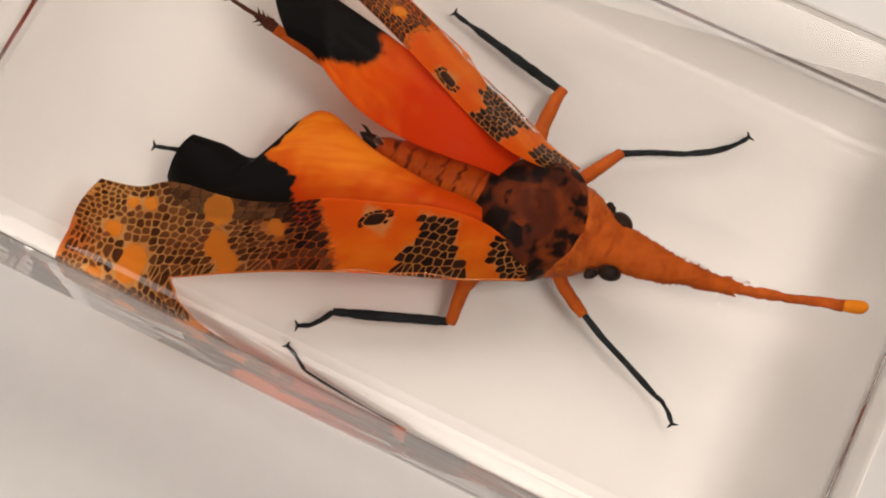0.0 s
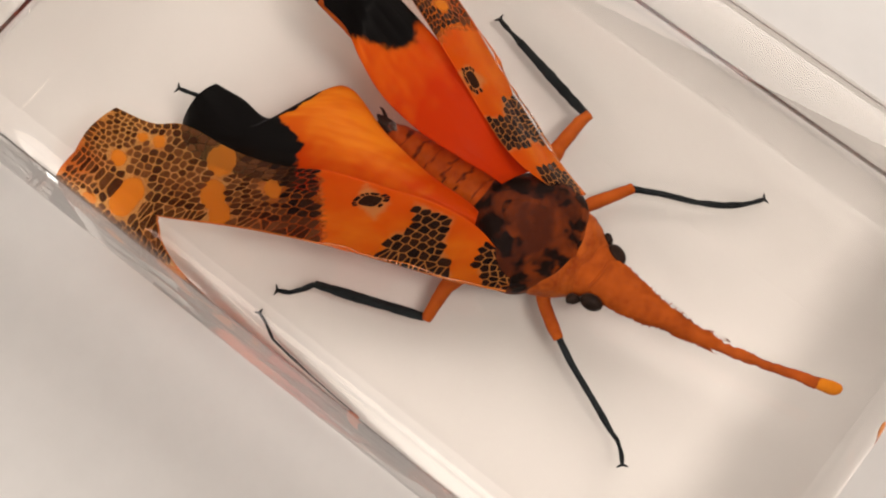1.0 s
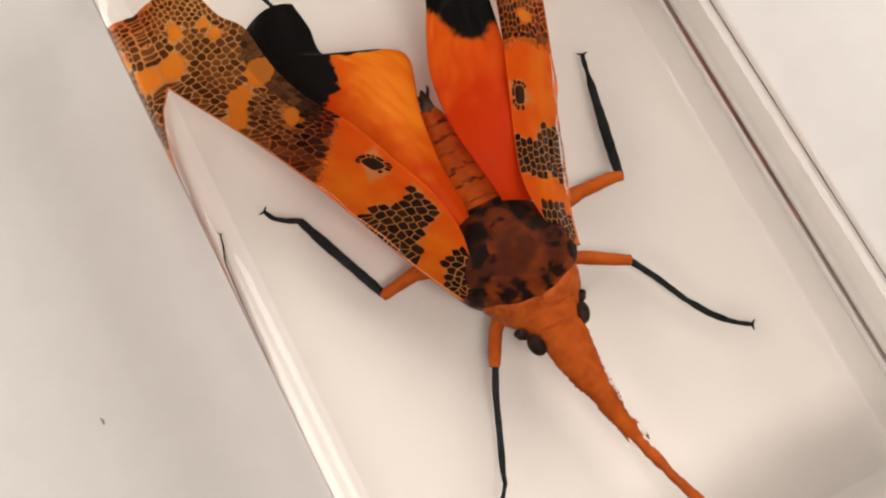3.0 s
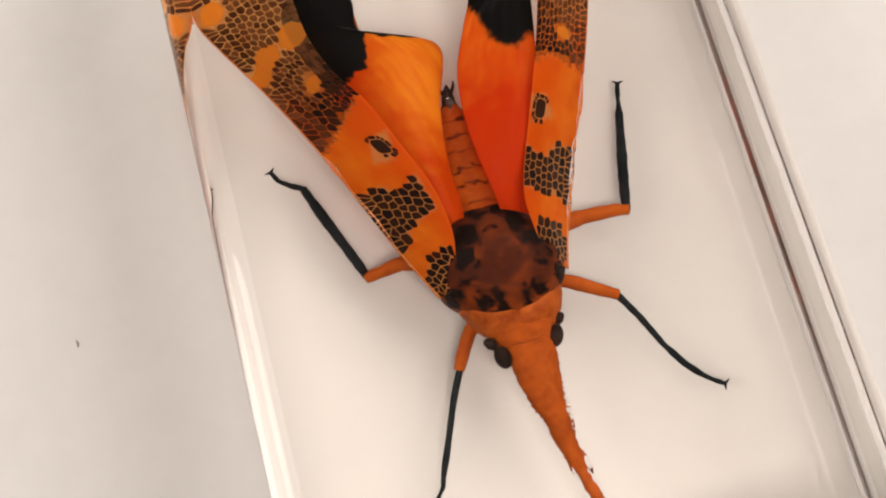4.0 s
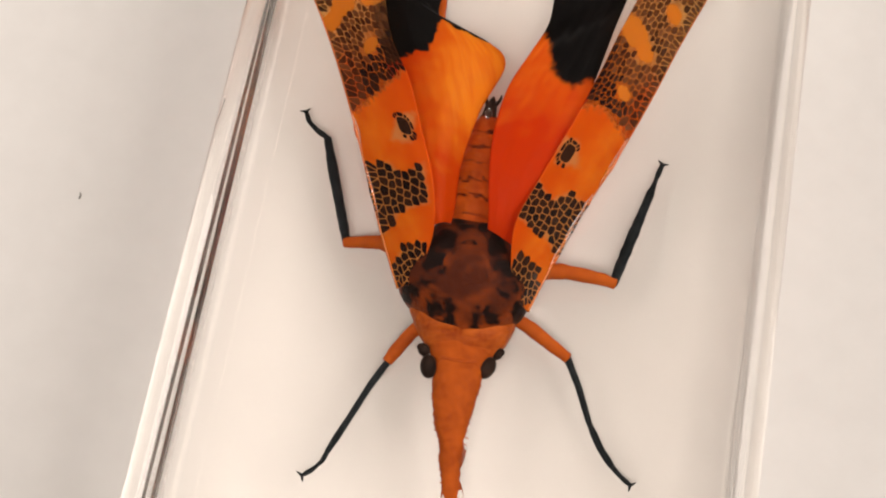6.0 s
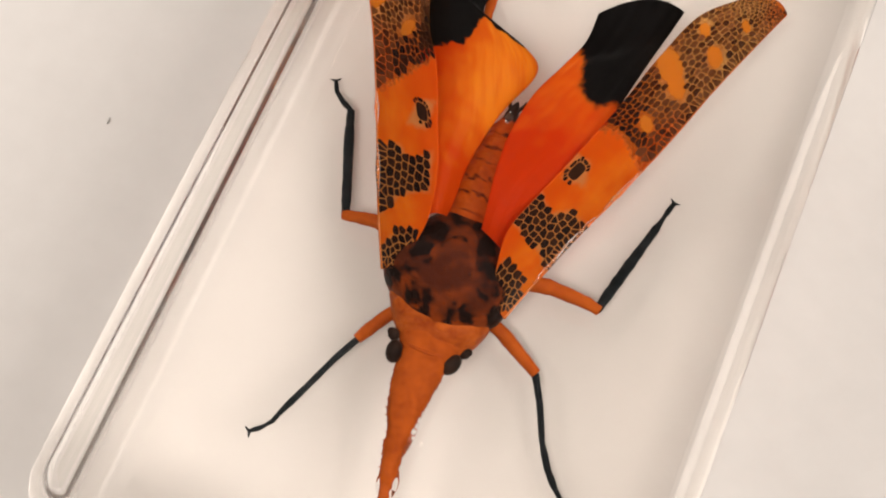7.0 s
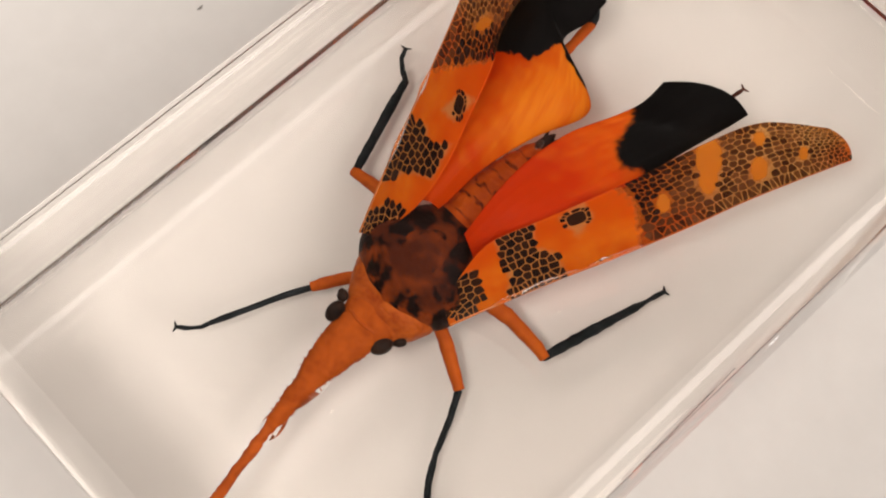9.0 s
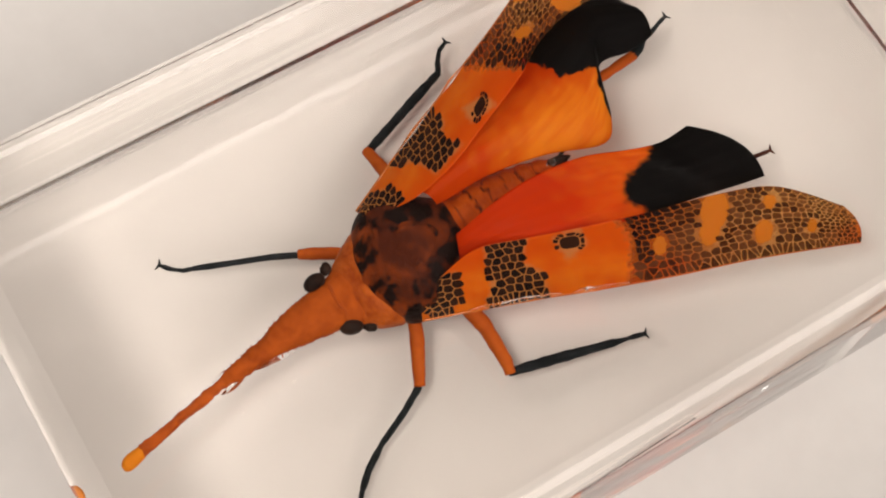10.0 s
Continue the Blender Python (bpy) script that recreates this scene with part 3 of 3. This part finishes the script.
def membrane(m, nodes, links, p, colour, thin, back, depth=0.5):
    """Part opaque, part letting light through, part clear."""
    links.new(colour, p.inputs["Base Color"])
    p.inputs["Roughness"].default_value, p.inputs["Specular IOR Level"].default_value = 0.32, 0.07
    tl, tr = nodes.new("ShaderNodeBsdfTranslucent"), nodes.new("ShaderNodeBsdfTransparent")
    links.new(colour, tl.inputs["Color"])
    root = nodes.new("ShaderNodeGamma")
    root.inputs[1].default_value = depth
    links.new(colour, root.inputs[0])
    links.new(root.outputs[0], tr.inputs["Color"])
    a, b = nodes.new("ShaderNodeMixShader"), nodes.new("ShaderNodeMixShader")
    a.inputs[0].default_value = back
    links.new(p.outputs[0], a.inputs[1])
    links.new(tl.outputs[0], a.inputs[2])
    if hasattr(thin, "links"):
        links.new(thin, b.inputs[0])
    else:
        b.inputs[0].default_value = thin
    links.new(a.outputs[0], b.inputs[1])
    links.new(tr.outputs[0], b.inputs[2])
    links.new(b.outputs[0], nodes["Material Output"].inputs["Surface"])


def step(nodes, links, value, edge, soft):
    n = nodes.new("ShaderNodeMapRange")
    n.interpolation_type = "SMOOTHSTEP"
    links.new(value, n.inputs[0])
    n.inputs[1].default_value, n.inputs[2].default_value = edge - soft, edge + soft
    return n.outputs[0]


def forewing_material():
    """Orange, opaque towards the root; tan, thin and clear between the cells of the rear half."""
    m, nodes, links, p = material("forewing_membrane")
    run = attribute(nodes, "run", "Vector")
    wob = calc(nodes, links, "SUBTRACT", noise_node(nodes, links, run, 1.7, 1), 0.5)
    patch = calc(nodes, links, "ADD", attribute(nodes, "patch"), calc(nodes, links, "MULTIPLY", wob, 0.5))
    rear = calc(nodes, links, "ADD", attribute(nodes, "rear"), calc(nodes, links, "MULTIPLY", wob, 1.4))
    spot = calc(nodes, links, "ADD", attribute(nodes, "spot"), calc(nodes, links, "MULTIPLY", wob, 0.35))
    across = nodes.new("ShaderNodeSeparateXYZ")
    links.new(run, across.inputs[0])
    base = ramp(nodes, links, noise_node(nodes, links, run, 0.45, 4), (0.3, (0.88, 0.15, 0.003)), (0.68, (1.0, 0.31, 0.014)))
    base = mix(nodes, links, calc(nodes, links, "MULTIPLY", step(nodes, links, across.outputs[1], 3.6, 1.6), 0.8), base, (0.80, 0.10, 0.002))
    streak_map = nodes.new("ShaderNodeMapping")
    streak_map.inputs["Scale"].default_value = (0.25, 3.2, 1)
    links.new(run, streak_map.inputs["Vector"])
    streak = noise_node(nodes, links, streak_map.outputs[0], 1.0, 3)
    base = mix(nodes, links, calc(nodes, links, "MULTIPLY", streak, 0.35), base, (0.76, 0.14, 0.006))
    in_patch, in_rear, in_spot = step(nodes, links, patch, 0.0, 0.3), step(nodes, links, rear, -0.2, 0.4), step(nodes, links, spot, 0.0, 0.09)
    deep = step(nodes, links, rear, 3.4, 2.4)
    tan = mix(nodes, links, deep, (0.82, 0.34, 0.07), (0.84, 0.56, 0.26))
    outer = calc(nodes, links, "SUBTRACT", 1.0, step(nodes, links, across.outputs[1], 2.0, 0.9))
    outer = calc(nodes, links, "MULTIPLY", outer, calc(nodes, links, "SUBTRACT", 1.0, step(nodes, links, rear, 5.5, 2.0)))
    tan = mix(nodes, links, calc(nodes, links, "MULTIPLY", outer, 0.6), tan, (0.84, 0.24, 0.06))
    stain = step(nodes, links, noise_node(nodes, links, run, 0.5, 4), 0.56, 0.12)
    tan = mix(nodes, links, calc(nodes, links, "MULTIPLY", stain, 0.4), tan, (0.66, 0.28, 0.07))
    colour = mix(nodes, links, calc(nodes, links, "MULTIPLY", in_patch, 0.8), base, (0.74, 0.34, 0.10))
    colour = mix(nodes, links, in_rear, colour, tan)
    colour = mix(nodes, links, in_spot, colour, (1.0, 0.46, 0.07))
    clear = calc(nodes, links, "SUBTRACT", 0.80, calc(nodes, links, "MULTIPLY", in_spot, 0.22))
    thin = calc(nodes, links, "ADD", 0.10, calc(nodes, links, "MULTIPLY", in_rear, clear))
    membrane(m, nodes, links, p, colour, thin, 0.45, 0.8)
    bump(nodes, links, streak, 0.2, 0.00006, p)
    return m


def cell_material(name, dark, light, thin):
    """Pigment of the wing cells, uneven from cell to cell."""
    m, nodes, links, p = material(name)
    island = nodes.new("ShaderNodeNewGeometry").outputs["Random Per Island"]
    coord = nodes.new("ShaderNodeTexCoord").outputs["Object"]
    grain = noise_node(nodes, links, coord, 1800, 3)
    fac = calc(nodes, links, "ADD", calc(nodes, links, "MULTIPLY", island, 0.7), calc(nodes, links, "MULTIPLY", grain, 0.3))
    membrane(m, nodes, links, p, ramp(nodes, links, fac, (0.25, dark), (0.85, light)), thin, 0.3)
    return m


CELL_BLACK = cell_material("black_wing_cells", (0.012, 0.005, 0.004), (0.050, 0.018, 0.008), 0.06)
CELL_BROWN = cell_material("brown_wing_cells", (0.06, 0.020, 0.008), (0.22, 0.085, 0.030), 0.30)


def hindwing_material(name, near, far, tip_soft):
    m, nodes, links, p = material(name)
    run = attribute(nodes, "run", "Vector")
    wob = calc(nodes, links, "MULTIPLY", calc(nodes, links, "SUBTRACT", noise_node(nodes, links, run, 1.1, 4), 0.5), 1.6)
    n = noise_node(nodes, links, run, 0.5, 4)
    base = ramp(nodes, links, calc(nodes, links, "ADD", calc(nodes, links, "MULTIPLY", n, 0.6), calc(nodes, links, "MULTIPLY", attribute(nodes, "pale"), 0.28)), (0.22, near), (0.64, far))
    fold = nodes.new("ShaderNodeMapping")
    fold.inputs["Scale"].default_value = (0.16, 1.1, 1)
    links.new(run, fold.inputs["Vector"])
    folds = noise_node(nodes, links, fold.outputs[0], 1.0, 3)
    base = mix(nodes, links, calc(nodes, links, "MULTIPLY", step(nodes, links, folds, 0.52, 0.16), 0.45), base, near)
    black = step(nodes, links, calc(nodes, links, "ADD", attribute(nodes, "black"), wob), 0.0, tip_soft)
    colour = mix(nodes, links, black, base, (0.007, 0.006, 0.006))
    thin = calc(nodes, links, "MULTIPLY", calc(nodes, links, "SUBTRACT", 1.0, black), 0.24)
    membrane(m, nodes, links, p, colour, thin, 0.5)
    bump(nodes, links, folds, 0.7, 0.0002, p)
    return m


FORE = forewing_material()
HINDL = hindwing_material("orange_hindwing_membrane", (0.76, 0.090, 0.002), (1.0, 0.37, 0.022), 0.12)
HINDR = hindwing_material("red_hindwing_membrane", (0.76, 0.062, 0.002), (0.98, 0.26, 0.016), 0.35)

wing("hindwing",
     [(-4.4, 11.4, 9.4), (-6.0, 14.3, 10.3), (-7.2, 17.5, 10.6), (-8.4, 20.8, 10.6), (-9.8, 24.5, 10.3), (-11.6, 29.0, 9.8), (-12.0, 31.6, 8.8), (-11.4, 33.6, 8.0), (-10.2, 34.7, 7.4)],
     [(-2.6, 12.2, 10.5), (-2.5, 13.4, 10.9), (-2.6, 16.8, 11.0), (-2.0, 21.4, 10.4), (-0.75, 25.8, 9.8), (-2.4, 27.5, 9.9), (-6.3, 28.9, 9.9), (-6.4, 31.8, 9.3), (-6.7, 34.2, 9.2)],
     1.5, HINDL, "orange hindwing with a black tip",
     {"black": lambda x, y: np.maximum(inside(x, y, [(-6.7, 25.6), (-9.2, 24.2), (-14, 23), (-14, 38), (-5, 38), (-6.0, 29.0)]),
                                       0.5 - np.abs(inside(x, y, [(-6.3, 28.9), (-2.4, 27.5), (-2.4, 20), (-14, 20), (-14, 28.9)])) - np.maximum(0, 27.6 - y) * 2),
      "pale": lambda x, y: np.clip((y - 17) / 4, -1, 1.4) * np.clip((x + 7) / 3, -0.5, 1.6)}, flute=0.02, cap=0.1)
wing("hindwing",
     [(2.6, 11.2, 9.6), (2.9, 12.6, 10.3), (3.6, 15.6, 11.5), (5.0, 19.5, 12.3), (6.1, 24.5, 13.0), (7.0, 29.3, 13.0), (7.6, 32.0, 13.2), (7.95, 33.8, 13.4)],
     [(0.15, 12.2, 10.7), (0.0, 13.4, 11.3), (-0.45, 16.2, 12.0), (-0.65, 19.5, 12.1), (-0.2, 23.2, 12.2), (1.0, 26.3, 12.4), (2.0, 28.4, 14.0), (2.1, 30.5, 15.3)],
     0.4, HINDR, "red-orange hindwing with a black tip",
     {"black": lambda x, y: inside(x, y, [(1.0, 28.0), (2.1, 27.6), (3.2, 24.6), (4.4, 23.9), (5.6, 24.6), (8, 24), (12, 38), (0, 38)]),
      "pale": lambda x, y: np.clip((y - 21) / 5, -1, 1)}, flute=0.02, cap=1.1)

PATCH_L = (
    [(-4.4, 13.2), (-5.3, 16.0), (-6.6, 15.0), (-8.0, 16.0), (-9.6, 15.9), (-8.4, 12.4), (-7.5, 10.9), (-6.4, 12.6)],
    [(-6.4, 17.4), (-8.0, 17.6), (-7.9, 19.4), (-6.5, 19.6)],
    [(-3.4, 8.4), (-4.4, 10.3), (-5.8, 9.8), (-6.4, 8.2), (-5.0, 7.2)])
PATCH_R = (
    [(2.1, 13.2), (3.2, 16.2), (4.3, 15.3), (5.6, 16.3), (7.3, 16.2), (6.6, 13.8), (5.6, 11.6), (4.5, 12.6)],
    [(4.2, 17.8), (5.9, 18.2), (5.7, 19.8), (4.4, 19.8)],
    [(1.8, 8.6), (2.6, 10.6), (3.9, 10.4), (4.8, 8.6), (3.6, 7.6)])
CORE_L = [(-6.75, 17.95), (-7.55, 18.05), (-7.6, 19.05), (-6.95, 19.05)]
CORE_R = [(4.65, 18.3), (5.35, 18.4), (5.3, 19.3), (4.65, 19.2)]
FL = dict(
    patch=lambda x, y: np.max([inside(x, y, q) for q in PATCH_L], 0),
    core=lambda x, y: inside(x, y, CORE_L),
    rear=lambda x, y: inside(x, y, [(-11.9, 19.6), (-9.6, 21.4), (-7.6, 23.4), (-6.0, 42), (-24, 42), (-24, 16)]),
    spot=lambda x, y: rounds(x, y, [(-13.8, 28.1, 1.0), (-14.5, 27.0, 0.85), (-10.9, 24.7, 0.62), (-11.6, 29.0, 1.15), (-15.9, 35.6, 0.6), (-13.6, 35.2, 0.4), (-13.1, 33.9, 0.5), (-17.1, 33.3, 0.95)]))
FR = dict(
    patch=lambda x, y: np.max([inside(x, y, q) for q in PATCH_R], 0),
    core=lambda x, y: inside(x, y, CORE_R),
    rear=lambda x, y: inside(x, y, [(5.0, 22.3), (7.0, 22.9), (9.0, 22.0), (11, 20.8), (24, 20), (24, 42), (4, 42)]),
    spot=lambda x, y: rounds(x, y, [(9.44, 28.0, 0.8), (11.3, 31.7, 0.7), (9.9, 32.7, 0.5), (12.65, 35.2, 0.42), (8.4, 24.4, 0.55), (8.46, 28.8, 1.1)]))
LOUT = [(-5.6, 7.2, 7.8), (-7.6, 11.2, 8.0), (-9.4, 15.2, 9.0), (-11.2, 19.2, 9.6), (-13.5, 24.0, 9.4), (-15.3, 27.3, 9.2), (-17.0, 30.2, 9.0), (-18.4, 33.0, 9.0), (-18.7, 36.0, 9.6), (-18.4, 38.2, 10.2)]
LIN = [(-4.5, 7.4, 8.7), (-3.7, 11.0, 11.1), (-4.3, 14.6, 12.6), (-5.7, 18.0, 13.4), (-7.5, 22.1, 14.2), (-9.3, 25.0, 14.2), (-10.5, 28.6, 13.6), (-11.0, 33.0, 12.2), (-12.3, 35.4, 11.0), (-13.3, 37.7, 13.2)]
ROUT = [(4.0, 7.2, 7.4), (4.7, 9.6, 7.0), (5.5, 11.9, 7.0), (7.0, 16.0, 7.3), (8.5, 19.4, 8.2), (10.6, 25.1, 8.7), (12.1, 29.7, 9.0), (13.8, 34.4, 9.0), (15.3, 38.4, 8.7)]
RIN = [(2.9, 7.5, 8.7), (2.2, 10.2, 10.6), (2.1, 12.8, 12.0), (3.2, 16.2, 12.2), (4.8, 20.4, 13.2), (6.3, 24.7, 14.4), (7.6, 29.0, 15.4), (9.3, 33.6, 15.0), (12.6, 38.0, 11.8)]
for out, inn, masks, window, core, seed, split in ((LOUT, LIN, FL, PATCH_L, CORE_L, 4, 17.0), (ROUT, RIN, FR, PATCH_R, CORE_R, 9, 17.0)):
    w, *surface_of = wing("forewing", out, inn, 0.5, FORE, "orange forewing with black lattice patches and a tan spotted tip", masks, 130, 44, flute=0.012, cap=0.5)
    part("vein", tube(bmesh.new(), [(*q, r) for q, r in zip(out, np.linspace(0.13, 0.03, len(out)))], 60, 8), VEIN, w, "orange leading vein")
    sheet = Sheet(*surface_of)
    lattice_parts(w, sheet, masks, window, seed, split)
    near = np.hypot(*(sheet.grid[:, :, :2] - np.mean(core, 0)).transpose(2, 0, 1))
    row, col = np.unravel_index(np.argmin(near), near.shape)
    eyespot(w, sheet, sheet.length[row], sheet.width[row] * col / (near.shape[1] - 1), random.Random(seed))

# ---- silvery air gaps in the resin beside the snout and the abdomen ----


def air_material():
    m, nodes, links, p = material("trapped_air")
    p.inputs["Base Color"].default_value = (1, 1, 1, 1)
    p.inputs["Transmission Weight"].default_value, p.inputs["IOR"].default_value, p.inputs["Roughness"].default_value = 1.0, 0.667, 0.0
    return m


AIR = air_material()
glints = []
for edge, cuts, lift in ((ROUT, ((1.4, 2.6), (2.8, 3.3), (3.5, 4.4)), 0.35), (ROUT, ((1.9, 3.1), (3.6, 4.0)), 0.75), (LOUT, ((1.2, 2.2), (2.5, 3.1)), 0.35)):
    keys = np.array(edge)
    for lo, hi in cuts:
        at = np.linspace(lo, hi, 5)
        line = [[np.interp(k, np.arange(len(keys)), keys[:, c]) for c in range(3)] for k in at]
        glints.append([(x, y, z + lift + 0.1, r) for (x, y, z), r in zip(line, (0.04, 0.13, 0.19, 0.12, 0.04))])
for rows in (*glints, [(1.25, -1.6, 6.9, 0.05), (1.22, -2.6, 6.9, 0.22), (1.12, -3.6, 6.9, 0.28), (1.08, -4.6, 6.8, 0.2), (1.0, -5.3, 6.8, 0.03)],
             [(1.25, -5.9, 6.8, 0.04), (1.42, -6.6, 6.9, 0.2), (1.52, -7.2, 7.0, 0.22), (1.6, -7.9, 7.1, 0.03)],
             [(0.15, -6.6, 6.9, 0.03), (0.25, -7.2, 7.0, 0.13), (0.5, -8.0, 7.1, 0.03)],
             [(-1.35, 21.0, 10.2, 0.1), (-1.3, 21.4, 10.4, 0.3), (-1.3, 21.8, 10.5, 0.1)]):
    ob = part("air_bubble", tube(bmesh.new(), rows, 20, 10, 1.6), AIR)
    ob.location.z = SINK * MM
    ob.visible_shadow = False
    tagged(ob, "tiny silvery air gap trapped in the resin beside the insect", "bubble", "air gaps in the resin")

# ---- dust ----
GRIT = surface("grey_dust", (0.30, 0.28, 0.26), (0.42, 0.40, 0.38), 2000, 0.8, 0.2)
speck = part("dust_speck", tube(bmesh.new(), [(-33.9, 13.8, 0.07, 0.05), (-33.85, 14.1, 0.1, 0.09), (-33.95, 14.4, 0.07, 0.04)], 8, 6), GRIT)
tagged(speck, "tiny grey dust speck lying on the white tabletop", "dust")
